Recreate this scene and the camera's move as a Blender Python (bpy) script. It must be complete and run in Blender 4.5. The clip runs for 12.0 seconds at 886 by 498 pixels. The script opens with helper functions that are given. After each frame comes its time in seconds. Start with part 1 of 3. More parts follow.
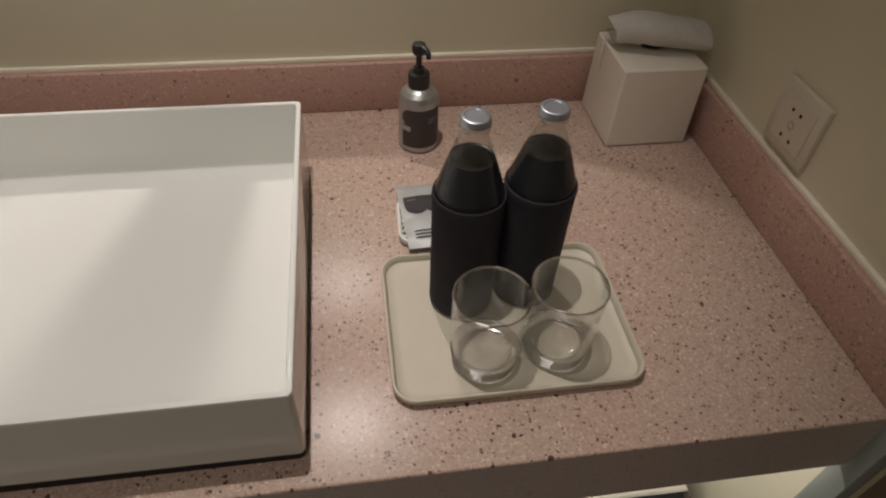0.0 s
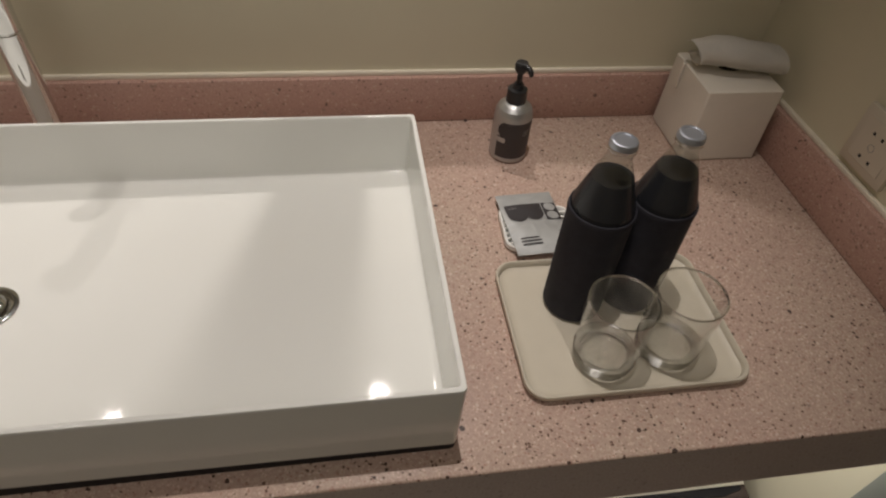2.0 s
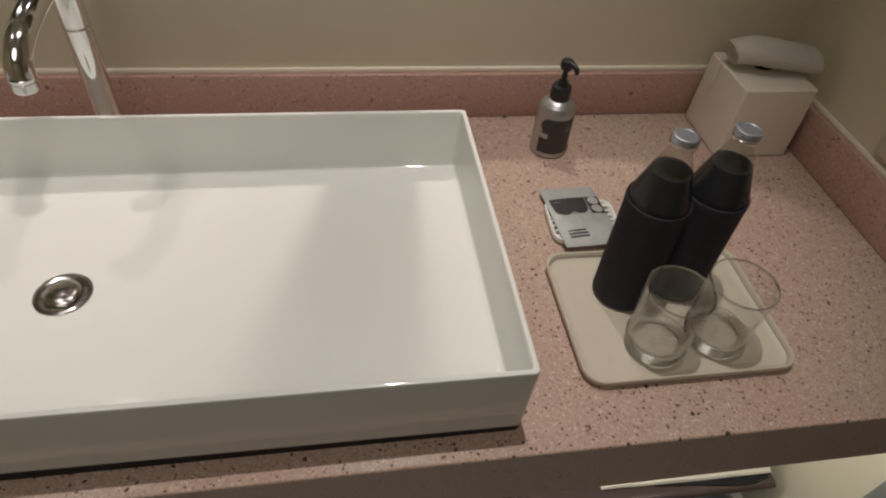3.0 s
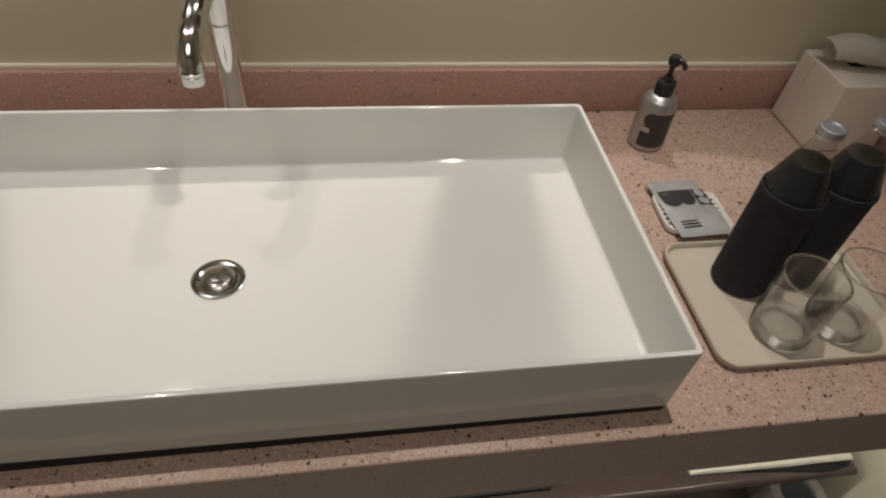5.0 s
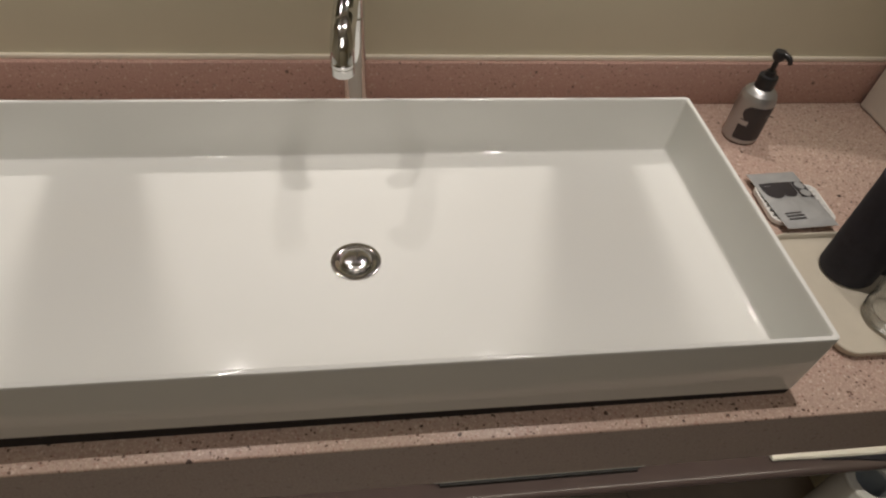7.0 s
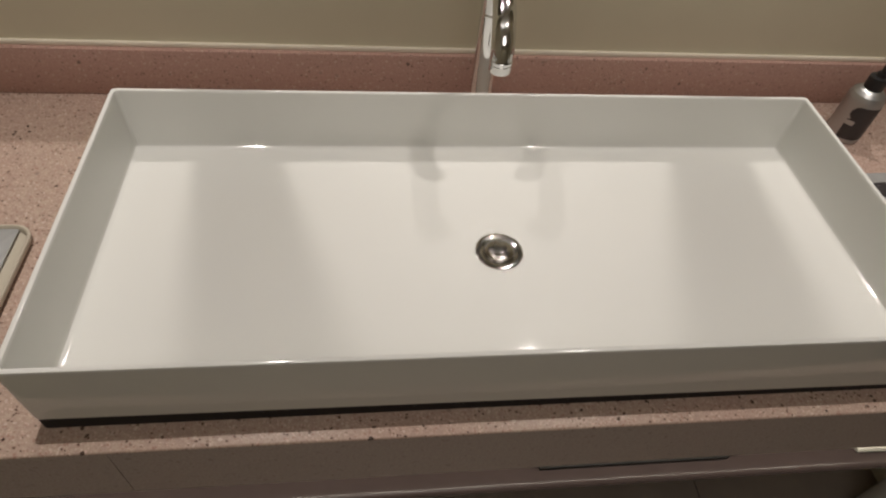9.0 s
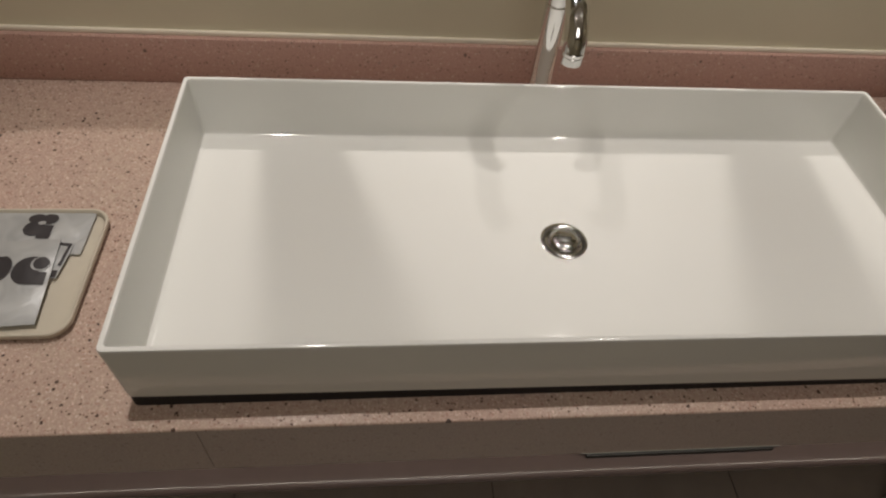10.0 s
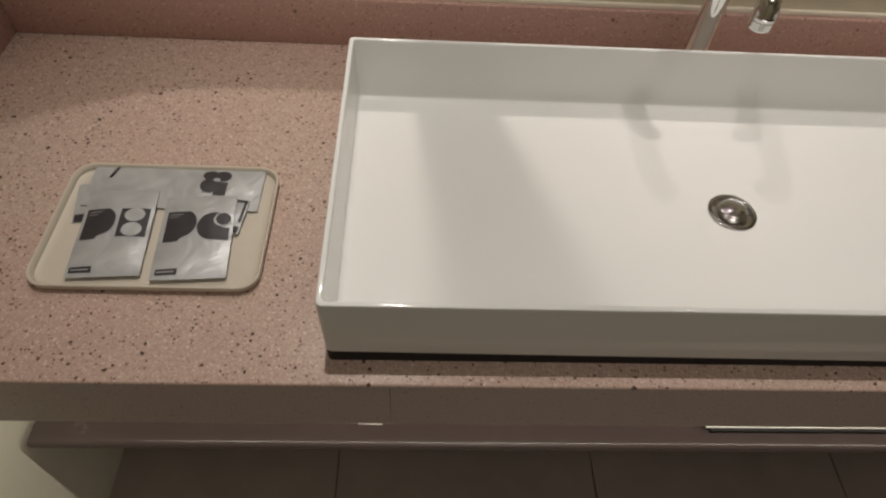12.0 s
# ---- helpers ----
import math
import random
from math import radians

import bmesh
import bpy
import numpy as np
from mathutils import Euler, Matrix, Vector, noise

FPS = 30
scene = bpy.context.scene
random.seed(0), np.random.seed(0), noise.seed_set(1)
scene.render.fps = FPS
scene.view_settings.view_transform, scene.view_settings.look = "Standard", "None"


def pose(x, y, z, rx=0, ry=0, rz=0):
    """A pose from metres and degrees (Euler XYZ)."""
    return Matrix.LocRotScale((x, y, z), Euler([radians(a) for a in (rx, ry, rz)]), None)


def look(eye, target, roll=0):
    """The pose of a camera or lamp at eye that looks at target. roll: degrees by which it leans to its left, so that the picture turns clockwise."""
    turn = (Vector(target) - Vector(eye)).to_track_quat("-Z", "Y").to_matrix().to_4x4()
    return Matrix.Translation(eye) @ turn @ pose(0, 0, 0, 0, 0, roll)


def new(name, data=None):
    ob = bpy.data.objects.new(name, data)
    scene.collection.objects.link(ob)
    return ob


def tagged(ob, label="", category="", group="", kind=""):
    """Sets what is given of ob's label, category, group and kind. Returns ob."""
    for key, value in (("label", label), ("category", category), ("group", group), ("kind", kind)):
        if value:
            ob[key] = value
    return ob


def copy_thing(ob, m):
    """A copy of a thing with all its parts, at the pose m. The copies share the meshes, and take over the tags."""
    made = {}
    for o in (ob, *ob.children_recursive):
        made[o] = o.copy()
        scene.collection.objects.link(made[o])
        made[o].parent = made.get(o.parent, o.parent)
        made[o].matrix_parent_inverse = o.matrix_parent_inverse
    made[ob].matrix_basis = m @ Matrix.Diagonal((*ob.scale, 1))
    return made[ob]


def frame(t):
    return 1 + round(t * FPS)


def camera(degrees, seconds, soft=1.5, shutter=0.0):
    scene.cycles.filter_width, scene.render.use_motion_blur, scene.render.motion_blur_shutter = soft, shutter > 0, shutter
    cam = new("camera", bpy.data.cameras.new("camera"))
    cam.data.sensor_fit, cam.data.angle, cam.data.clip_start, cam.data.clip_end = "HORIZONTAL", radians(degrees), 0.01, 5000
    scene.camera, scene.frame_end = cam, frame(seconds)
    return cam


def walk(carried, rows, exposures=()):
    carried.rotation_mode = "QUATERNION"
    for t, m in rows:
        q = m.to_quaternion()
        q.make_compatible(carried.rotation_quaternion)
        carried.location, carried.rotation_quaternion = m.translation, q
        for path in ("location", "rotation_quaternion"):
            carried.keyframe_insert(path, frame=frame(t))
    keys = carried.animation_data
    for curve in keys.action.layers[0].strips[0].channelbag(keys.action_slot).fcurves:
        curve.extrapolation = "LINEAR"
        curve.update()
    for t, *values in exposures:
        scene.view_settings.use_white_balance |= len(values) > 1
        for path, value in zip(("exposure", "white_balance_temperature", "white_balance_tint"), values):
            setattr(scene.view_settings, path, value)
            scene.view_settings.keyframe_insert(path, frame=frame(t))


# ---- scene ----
cam = camera(70.9, 12.0, soft=2.2)
PATH = [
    (0, (-0.531, -0.866, 1.411), (-0.282, 0.516, -0.013), 3.0),
    (0.5, (-0.568, -0.867, 1.425), (-0.307, 0.509, -0.003), 3.5),
    (1, (-0.613, -0.861, 1.435), (-0.336, 0.51, 0.006), 4.4),
    (1.5, (-0.655, -0.863, 1.444), (-0.366, 0.505, 0.014), 5.0),
    (2, (-0.697, -0.871, 1.451), (-0.399, 0.494, 0.02), 5.6),
    (2.5, (-0.732, -0.881, 1.457), (-0.431, 0.484, 0.027), 5.9),
    (3, (-0.776, -0.885, 1.458), (-0.464, 0.474, 0.024), 6.4),
    (5, (-0.945, -0.89, 1.458), (-0.638, 0.464, 0.019), 6.5),
    (5.5, (-0.972, -0.892, 1.458), (-0.679, 0.459, 0.013), 6.4),
    (6, (-1.001, -0.896, 1.458), (-0.722, 0.451, 0.005), 6.0),
    (6.5, (-1.044, -0.895, 1.462), (-0.775, 0.445, 0.002), 6.0),
    (7, (-1.088, -0.9, 1.471), (-0.835, 0.436, 0.004), 5.9),
    (9, (-1.269, -0.899, 1.484), (-1.031, 0.407, -0.012), 6.8),
    (9.5, (-1.31, -0.906, 1.486), (-1.084, 0.397, -0.015), 6.8),
    (10, (-1.345, -0.906, 1.486), (-1.138, 0.383, -0.029), 6.6),
    (10.5, (-1.395, -0.909, 1.486), (-1.207, 0.364, -0.044), 6.5),
    (11, (-1.43, -0.906, 1.479), (-1.275, 0.347, -0.072), 6.0),
    (11.5, (-1.475, -0.907, 1.475), (-1.351, 0.331, -0.091), 5.3),
    (12, (-1.516, -0.905, 1.47), (-1.417, 0.318, -0.109), 4.9),
]
walk(cam, [(t, look(eye, target, roll)) for t, eye, target, roll in PATH])

# ---- world and lamps ----
TOP = 0.85          # worktop height
WARM = (1.0, 0.918, 0.868)
world = bpy.data.worlds.new("dim_room")
world.use_nodes = True
world.node_tree.nodes["Background"].inputs[0].default_value = (0.6, 0.55, 0.45, 1)
world.node_tree.nodes["Background"].inputs[1].default_value = 0.02
scene.world = world


def spot(x, y, z, watts, target, cone=57, blend=1.0, radius=0.017):
    data = bpy.data.lights.new("downlight_lamp", "SPOT")
    data.energy, data.color, data.shadow_soft_size = watts, WARM, radius
    data.spot_size, data.spot_blend = radians(cone), blend
    ob = new("downlight_lamp", data)
    ob.matrix_world = look((x, y, z), target)
    return ob


LAMP_X, LAMP_Y = (-0.625, -1.60), -0.375
MIRRORED_X = (-0.62, -1.58)
LAMP_Z = 2.43
for lx, bx, watts in zip(LAMP_X, MIRRORED_X, (42, 39.5)):
    spot(lx, LAMP_Y, LAMP_Z, watts, (lx, LAMP_Y, 0), 57)
    # added lamp behind the back wall, standing in for this one's mirror reflection
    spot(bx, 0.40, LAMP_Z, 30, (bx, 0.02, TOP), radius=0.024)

# soft fill light added behind the camera to brighten the front faces
room = bpy.data.lights.new("ceiling_lamp", "AREA")
room.shape, room.size, room.energy, room.color = "DISK", 0.9, 5.0, WARM
room_ob = new("ceiling_lamp", room)
room_ob.matrix_world = look((-1.1, -1.45, 2.42), (-1.1, -1.45, 0))

# a slim strip light fixed under the worktop, behind its front panel
strip = bpy.data.lights.new("strip_lamp", "AREA")
strip.shape, strip.size, strip.size_y, strip.energy, strip.color = "RECTANGLE", 2.06, 0.012, 3.6, (1.0, 0.93, 0.78)
strip_ob = new("strip_lamp", strip)
strip_ob.matrix_world = pose(-1.085, -0.50, TOP - 0.042, 0, 0, 0)

# ---- materials ----


def material(name):
    m = bpy.data.materials.new(name)
    m.use_nodes = True
    nt = m.node_tree
    return m, nt, nt.nodes["Principled BSDF"]


def node(nt, kind, ins=(), **props):
    n = nt.nodes.new(kind)
    for k, v in props.items():
        setattr(n, k, v)
    for key, v in (ins.items() if ins else ()):
        sock = n.inputs[key]
        if isinstance(v, bpy.types.NodeSocket):
            nt.links.new(v, sock)
        else:
            sock.default_value = v
    return n


def mixed(nt, fac, a, b, blend="MIX"):
    n = nt.nodes.new("ShaderNodeMix")
    n.data_type, n.blend_type = "RGBA", blend
    for i, v in ((0, fac), (6, a), (7, b)):
        if isinstance(v, bpy.types.NodeSocket):
            nt.links.new(v, n.inputs[i])
        else:
            n.inputs[i].default_value = v if i == 0 else (*v, 1)
    return n.outputs[2]


def math_node(nt, op, a, b=0.0, clamp=False):
    n = nt.nodes.new("ShaderNodeMath")
    n.operation, n.use_clamp = op, clamp
    for i, v in ((0, a), (1, b)):
        if isinstance(v, bpy.types.NodeSocket):
            nt.links.new(v, n.inputs[i])
        else:
            n.inputs[i].default_value = v
    return n.outputs[0]


def ramp(nt, fac, lo, hi):
    n = nt.nodes.new("ShaderNodeMapRange")
    n.inputs[1].default_value, n.inputs[2].default_value = lo, hi
    nt.links.new(fac, n.inputs[0])
    return n.outputs[0]


def plain(name, color, rough=0.5, metal=0.0, vary=0.08, scale=40.0, bump=0.0, bump_scale=300.0, coat=0.0, spec=0.5):
    """A surface with mottling at a broad and a fine scale, uneven gloss and a fine relief."""
    m, nt, b = material(name)
    pos = node(nt, "ShaderNodeNewGeometry").outputs["Position"]
    wide = node(nt, "ShaderNodeTexNoise", {"Vector": pos, "Scale": scale * 0.15, "Detail": 4.0}).outputs["Fac"]
    fine = node(nt, "ShaderNodeTexNoise", {"Vector": pos, "Scale": scale, "Detail": 6.0}).outputs["Fac"]
    both = math_node(nt, "ADD", math_node(nt, "MULTIPLY", wide, 0.6), math_node(nt, "MULTIPLY", fine, 0.4))
    dark = tuple(c * (1 - vary) for c in color)
    light = tuple(min(1, c * (1 + vary)) for c in color)
    nt.links.new(mixed(nt, ramp(nt, both, 0.3, 0.7), dark, light), b.inputs["Base Color"])
    nt.links.new(math_node(nt, "ADD", math_node(nt, "MULTIPLY", fine, 0.12), max(0.0, rough - 0.06)), b.inputs["Roughness"])
    b.inputs["Metallic"].default_value = metal
    b.inputs["Specular IOR Level"].default_value = spec
    b.inputs["Coat Weight"].default_value = coat
    b.inputs["Coat Roughness"].default_value = 0.08
    if bump:
        n = node(nt, "ShaderNodeTexNoise", {"Vector": pos, "Scale": bump_scale, "Detail": 5.0}).outputs["Fac"]
        bp = node(nt, "ShaderNodeBump", {"Height": n, "Strength": bump, "Distance": 0.001})
        nt.links.new(bp.outputs[0], b.inputs["Normal"])
    return m


def terrazzo(name, base, warm, rough=0.27, chip=1.0):
    """Pink ground with dark, grey, rust and white chips of several sizes."""
    m, nt, b = material(name)
    pos = node(nt, "ShaderNodeNewGeometry").outputs["Position"]
    wide = node(nt, "ShaderNodeTexNoise", {"Vector": pos, "Scale": 5.0, "Detail": 3.0}).outputs["Fac"]
    grain = node(nt, "ShaderNodeTexNoise", {"Vector": pos, "Scale": 330.0, "Detail": 5.0, "Roughness": 0.7}).outputs["Fac"]
    col = mixed(nt, ramp(nt, wide, 0.35, 0.65), base, warm)
    col = mixed(nt, ramp(nt, grain, 0.38, 0.66), tuple(c * 0.82 for c in base), col)
    warp = node(nt, "ShaderNodeTexNoise", {"Vector": pos, "Scale": 260.0, "Detail": 2.0}).outputs["Color"]
    off = node(nt, "ShaderNodeVectorMath", {0: warp, 1: (0.5, 0.5, 0.5)}, operation="SUBTRACT").outputs[0]
    off = node(nt, "ShaderNodeVectorMath", {0: off, "Scale": 0.004}, operation="SCALE").outputs[0]
    bent = node(nt, "ShaderNodeVectorMath", {0: pos, 1: off}, operation="ADD").outputs[0]

    def chips(scale, share, size, color, shift, strength=1.0):
        nonlocal col
        at = node(nt, "ShaderNodeVectorMath", {0: bent, 1: (shift, shift * 0.7, shift * 1.3)}, operation="ADD").outputs[0]
        v = node(nt, "ShaderNodeTexVoronoi", {"Vector": at, "Scale": scale, "Randomness": 1.0})
        rnd = node(nt, "ShaderNodeSeparateColor", {0: v.outputs["Color"]})
        chosen = math_node(nt, "LESS_THAN", rnd.outputs[0], share)
        limit = math_node(nt, "MULTIPLY", math_node(nt, "ADD", rnd.outputs[1], 0.35), size)
        inside = ramp(nt, math_node(nt, "SUBTRACT", limit, v.outputs["Distance"]), -0.02, 0.05)
        fac = math_node(nt, "MULTIPLY", math_node(nt, "MULTIPLY", chosen, inside), strength * chip)
        col = mixed(nt, fac, col, color)

    chips(420, 0.30, 0.42, (0.70, 0.53, 0.44), 0.3, 0.7)
    chips(380, 0.22, 0.40, (0.36, 0.19, 0.15), 1.7, 0.7)
    chips(230, 0.13, 0.38, (0.80, 0.70, 0.61), 2.9, 0.42)
    chips(260, 0.20, 0.36, (0.13, 0.075, 0.055), 4.1, 0.9)
    chips(150, 0.075, 0.29, (0.07, 0.043, 0.034), 5.3, 0.95)
    chips(120, 0.02, 0.30, (0.30, 0.22, 0.19), 6.7, 0.8)
    chips(100, 0.022, 0.28, (0.07, 0.05, 0.045), 7.9, 0.95)
    nt.links.new(col, b.inputs["Base Color"])
    nt.links.new(math_node(nt, "ADD", math_node(nt, "MULTIPLY", grain, 0.12), rough - 0.06), b.inputs["Roughness"])
    b.inputs["Specular IOR Level"].default_value = 0.2
    bp = node(nt, "ShaderNodeBump", {"Height": grain, "Strength": 0.06, "Distance": 0.0006})
    nt.links.new(bp.outputs[0], b.inputs["Normal"])
    return m


def clear_glass(name, tint, rough=0.02, edge=0.55, ripple=0.0, base=0.06):
    """Thin clear glass: lets light straight through and mirrors at grazing angles."""
    m, nt, b = material(name)
    nt.nodes.remove(b)
    thru = node(nt, "ShaderNodeBsdfTransparent", {"Color": (*tint, 1)})
    gloss = node(nt, "ShaderNodeBsdfGlossy", {"Color": (1, 1, 1, 1), "Roughness": rough})
    if ripple:
        wave = node(nt, "ShaderNodeTexNoise", {"Vector": node(nt, "ShaderNodeTexCoord").outputs["Object"], "Scale": 130.0, "Detail": 2.0}).outputs["Fac"]
        nt.links.new(node(nt, "ShaderNodeBump", {"Height": wave, "Strength": ripple, "Distance": 0.004}).outputs[0], gloss.inputs["Normal"])
    facing = node(nt, "ShaderNodeLayerWeight", {"Blend": 0.5}).outputs["Facing"]
    sheen = math_node(nt, "ADD", math_node(nt, "MULTIPLY", math_node(nt, "POWER", facing, 4.0), edge), base)
    mix = node(nt, "ShaderNodeMixShader", {0: sheen, 1: thru.outputs[0], 2: gloss.outputs[0]})
    nt.links.new(mix.outputs[0], nt.nodes["Material Output"].inputs[0])
    return m


def foil(name):
    m, nt, b = material(name)
    pos = node(nt, "ShaderNodeTexCoord").outputs["Object"]
    crease = node(nt, "ShaderNodeTexNoise", {"Vector": pos, "Scale": 22.0, "Detail": 2.0, "Distortion": 0.9}).outputs["Fac"]
    grain = node(nt, "ShaderNodeTexNoise", {"Vector": pos, "Scale": 900.0, "Detail": 2.0}).outputs["Fac"]
    nt.links.new(mixed(nt, ramp(nt, crease, 0.35, 0.65), (0.43, 0.44, 0.435), (0.55, 0.56, 0.55)), b.inputs["Base Color"])
    b.inputs["Metallic"].default_value = 0.4
    nt.links.new(math_node(nt, "ADD", math_node(nt, "MULTIPLY", grain, 0.1), 0.36), b.inputs["Roughness"])
    bp = node(nt, "ShaderNodeBump", {"Height": crease, "Strength": 0.6, "Distance": 0.004})
    nt.links.new(bp.outputs[0], b.inputs["Normal"])
    return m


M_TERRAZZO = terrazzo("pink_terrazzo", (0.54, 0.388, 0.318), (0.53, 0.425, 0.335))
M_UPSTAND = terrazzo("pink_terrazzo_upstand", (0.56, 0.355, 0.30), (0.56, 0.375, 0.31), 0.32, 0.7)
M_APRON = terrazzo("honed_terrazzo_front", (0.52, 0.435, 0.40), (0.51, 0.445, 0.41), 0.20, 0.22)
M_WALL = plain("cream_wall_paint", (0.66, 0.615, 0.465), 0.6, vary=0.03, scale=12, bump=0.05, bump_scale=500)
M_CEIL = plain("ceiling_paint", (0.75, 0.72, 0.66), 0.8, vary=0.02)
M_SEAL = plain("cream_sealant", (0.84, 0.78, 0.65), 0.45, vary=0.06, scale=60)
M_FLOOR = plain("dark_floor_tile", (0.34, 0.285, 0.245), 0.42, vary=0.15, scale=14, bump=0.04)
M_GROUT = plain("floor_grout", (0.17, 0.145, 0.125), 0.8)
M_CERAMIC = plain("white_ceramic_glaze", (0.788, 0.790, 0.748), 0.05, vary=0.012, scale=9, coat=0.0, spec=0.42)
M_CHROME = plain("chrome", (0.78, 0.78, 0.77), 0.08, metal=1.0, vary=0.02)
M_STEEL = plain("drain_steel", (0.58, 0.57, 0.55), 0.12, metal=1.0, vary=0.05)
# near-black that paints the shade of gaps, holes and undersides
M_BLACK = plain("black_gap_shade", (0.012, 0.011, 0.011), 0.7)
M_BLACKPL = plain("black_plastic", (0.02, 0.02, 0.021), 0.33, vary=0.1)
M_ALU = plain("brushed_aluminium", (0.50, 0.50, 0.49), 0.38, metal=0.8, vary=0.05, scale=120)
M_LABEL = plain("charcoal_label", (0.045, 0.038, 0.038), 0.5, vary=0.1)
M_INKGREY = plain("label_grey_ink", (0.26, 0.25, 0.25), 0.6)
M_TRAY = plain("beige_melamine", (0.56, 0.51, 0.41), 0.42, vary=0.04, scale=60, bump=0.03)
M_SLEEVE = plain("black_neoprene", (0.033, 0.032, 0.040), 0.78, vary=0.2, scale=500, bump=0.1, bump_scale=1200, spec=0.25)
M_GLASS = clear_glass("clear_glass_wall", (0.988, 0.99, 0.986), 0.04, 0.85, 0.0, 0.045)
M_BASEGLASS = clear_glass("thick_glass_base", (0.99, 0.992, 0.987), 0.07, 0.8, 0.9, 0.12)
M_RIM = clear_glass("glass_lip", (0.90, 0.91, 0.90), 0.07, 1.0, 0.0, 0.36)
M_NECK = clear_glass("bottle_glass", (0.90, 0.905, 0.885), 0.12, 0.5, 0.2, 0.06)
# clear water made opaque black, painting in the sleeve that shows through it
M_WATER = plain("water_sleeve_black", (0.020, 0.021, 0.024), 0.22, vary=0.2, scale=30, spec=0.5)
M_CAP = plain("blue_grey_cap_metal", (0.50, 0.53, 0.60), 0.36, metal=0.85, vary=0.04, scale=60)
M_FOIL = foil("silver_foil")
M_INK = plain("grey_black_ink", (0.035, 0.031, 0.033), 0.45, vary=0.1, scale=200)
M_BOX = plain("off_white_leatherette", (0.73, 0.675, 0.59), 0.5, vary=0.03, scale=200, bump=0.12, bump_scale=900)
M_TISSUE = plain("white_tissue", (0.82, 0.79, 0.73), 0.85, vary=0.02, bump=0.2, bump_scale=700)
M_SOCKET = plain("beige_socket_plastic", (0.62, 0.56, 0.46), 0.4, vary=0.02)
M_WHITEPL = plain("white_plastic", (0.78, 0.77, 0.73), 0.35, vary=0.02)
M_SHELF = plain("mauve_brown_shelf_lacquer", (0.085, 0.062, 0.06), 0.25, vary=0.1, scale=20)
M_TOWEL = plain("white_towel", (0.80, 0.77, 0.70), 0.9, vary=0.04, scale=200, bump=0.6, bump_scale=1100)
M_BIN = plain("white_bin_enamel", (0.76, 0.76, 0.74), 0.25, vary=0.03)
M_BININ = plain("blue_grey_bin_liner", (0.38, 0.42, 0.45), 0.5, vary=0.06)
M_TRIM = plain("blue_grey_metal_trim", (0.36, 0.40, 0.40), 0.35, metal=0.3, vary=0.06)
M_DOOR = plain("brown_door_panel", (0.24, 0.17, 0.12), 0.45, vary=0.12, scale=20)

# ---- mesh helpers ----


def mesh_of(name, bm, mat, smooth=40):
    me = bpy.data.meshes.new(name)
    bmesh.ops.recalc_face_normals(bm, faces=bm.faces)
    bm.to_mesh(me)
    bm.free()
    for p in me.polygons:
        p.use_smooth = True
    me.set_sharp_from_angle(angle=radians(smooth))
    for mt in (mat if isinstance(mat, (list, tuple)) else [mat]):
        me.materials.append(mt)
    return me


def part(name, bm, mat, parent=None, label="", smooth=40):
    ob = new(name, mesh_of(name, bm, mat, smooth))
    ob.parent = parent
    return tagged(ob, label)


def thing(name, at, label, category, group="", turn=0.0):
    ob = new(name)
    ob.empty_display_size = 0.02
    ob.matrix_world = pose(*at, 0, 0, turn)
    return tagged(ob, label, category, group)


def box(bm, x0, x1, y0, y1, z0, z1, bevel=0.0, seg=2):
    geo = bmesh.ops.create_cube(bm, size=1.0, matrix=Matrix.LocRotScale(((x0 + x1) / 2, (y0 + y1) / 2, (z0 + z1) / 2), None, (x1 - x0, y1 - y0, z1 - z0)))
    if bevel:
        edges = list({e for v in geo["verts"] for e in v.link_edges})
        bmesh.ops.bevel(bm, geom=edges, offset=bevel, segments=seg, profile=0.5, affect="EDGES")
    return bm


def boxed(*a, **k):
    return box(bmesh.new(), *a, **k)


def rect_loop(x0, x1, y0, y1, r, n=6):
    """A rounded rectangle, counter-clockwise."""
    out = []
    for cx, cy, a0 in ((x1 - r, y1 - r, 0), (x0 + r, y1 - r, 90), (x0 + r, y0 + r, 180), (x1 - r, y0 + r, 270)):
        for i in range(n + 1):
            a = radians(a0 + 90 * i / n)
            out.append((cx + r * math.cos(a), cy + r * math.sin(a)))
    return out


def loft(bm, rings, close_first=True, close_last=True):
    """Skins rings of equal length, each a list of (x, y, z)."""
    rows = [[bm.verts.new(p) for p in ring] for ring in rings]
    n = len(rows[0])
    for a, b in zip(rows, rows[1:]):
        for i in range(n):
            bm.faces.new((a[i], a[(i + 1) % n], b[(i + 1) % n], b[i]))
    if close_first:
        bm.faces.new(rows[0])
    if close_last:
        bm.faces.new(rows[-1])
    return bm


def shell(x0, x1, y0, y1, levels, n=6):
    """Loft of a rounded rectangle: levels of (inset, z, corner radius)."""
    return loft(bmesh.new(), [[(x, y, z) for x, y in rect_loop(x0 + d, x1 - d, y0 + d, y1 - d, r, n)] for d, z, r in levels])


def held(profile, run=0.006, margin=0.0008):
    """Adds a point near each end of a long straight run, so that its shading stays straight."""
    out = [profile[0]]
    for (r0, z0), (r1, z1) in zip(profile, profile[1:]):
        d = math.hypot(r1 - r0, z1 - z0)
        if d > run:
            f = margin / d
            out += [(r0 + (r1 - r0) * f, z0 + (z1 - z0) * f), (r1 + (r0 - r1) * f, z1 + (z0 - z1) * f)]
        out.append((r1, z1))
    return out


def lathe(profile, seg=40, cx=0.0, cy=0.0, close_first=True, close_last=True):
    profile = held(profile)
    return loft(bmesh.new(), [[(cx + r * math.cos(2 * math.pi * i / seg), cy + r * math.sin(2 * math.pi * i / seg), z) for i in range(seg)] for r, z in profile],
                close_first, close_last)


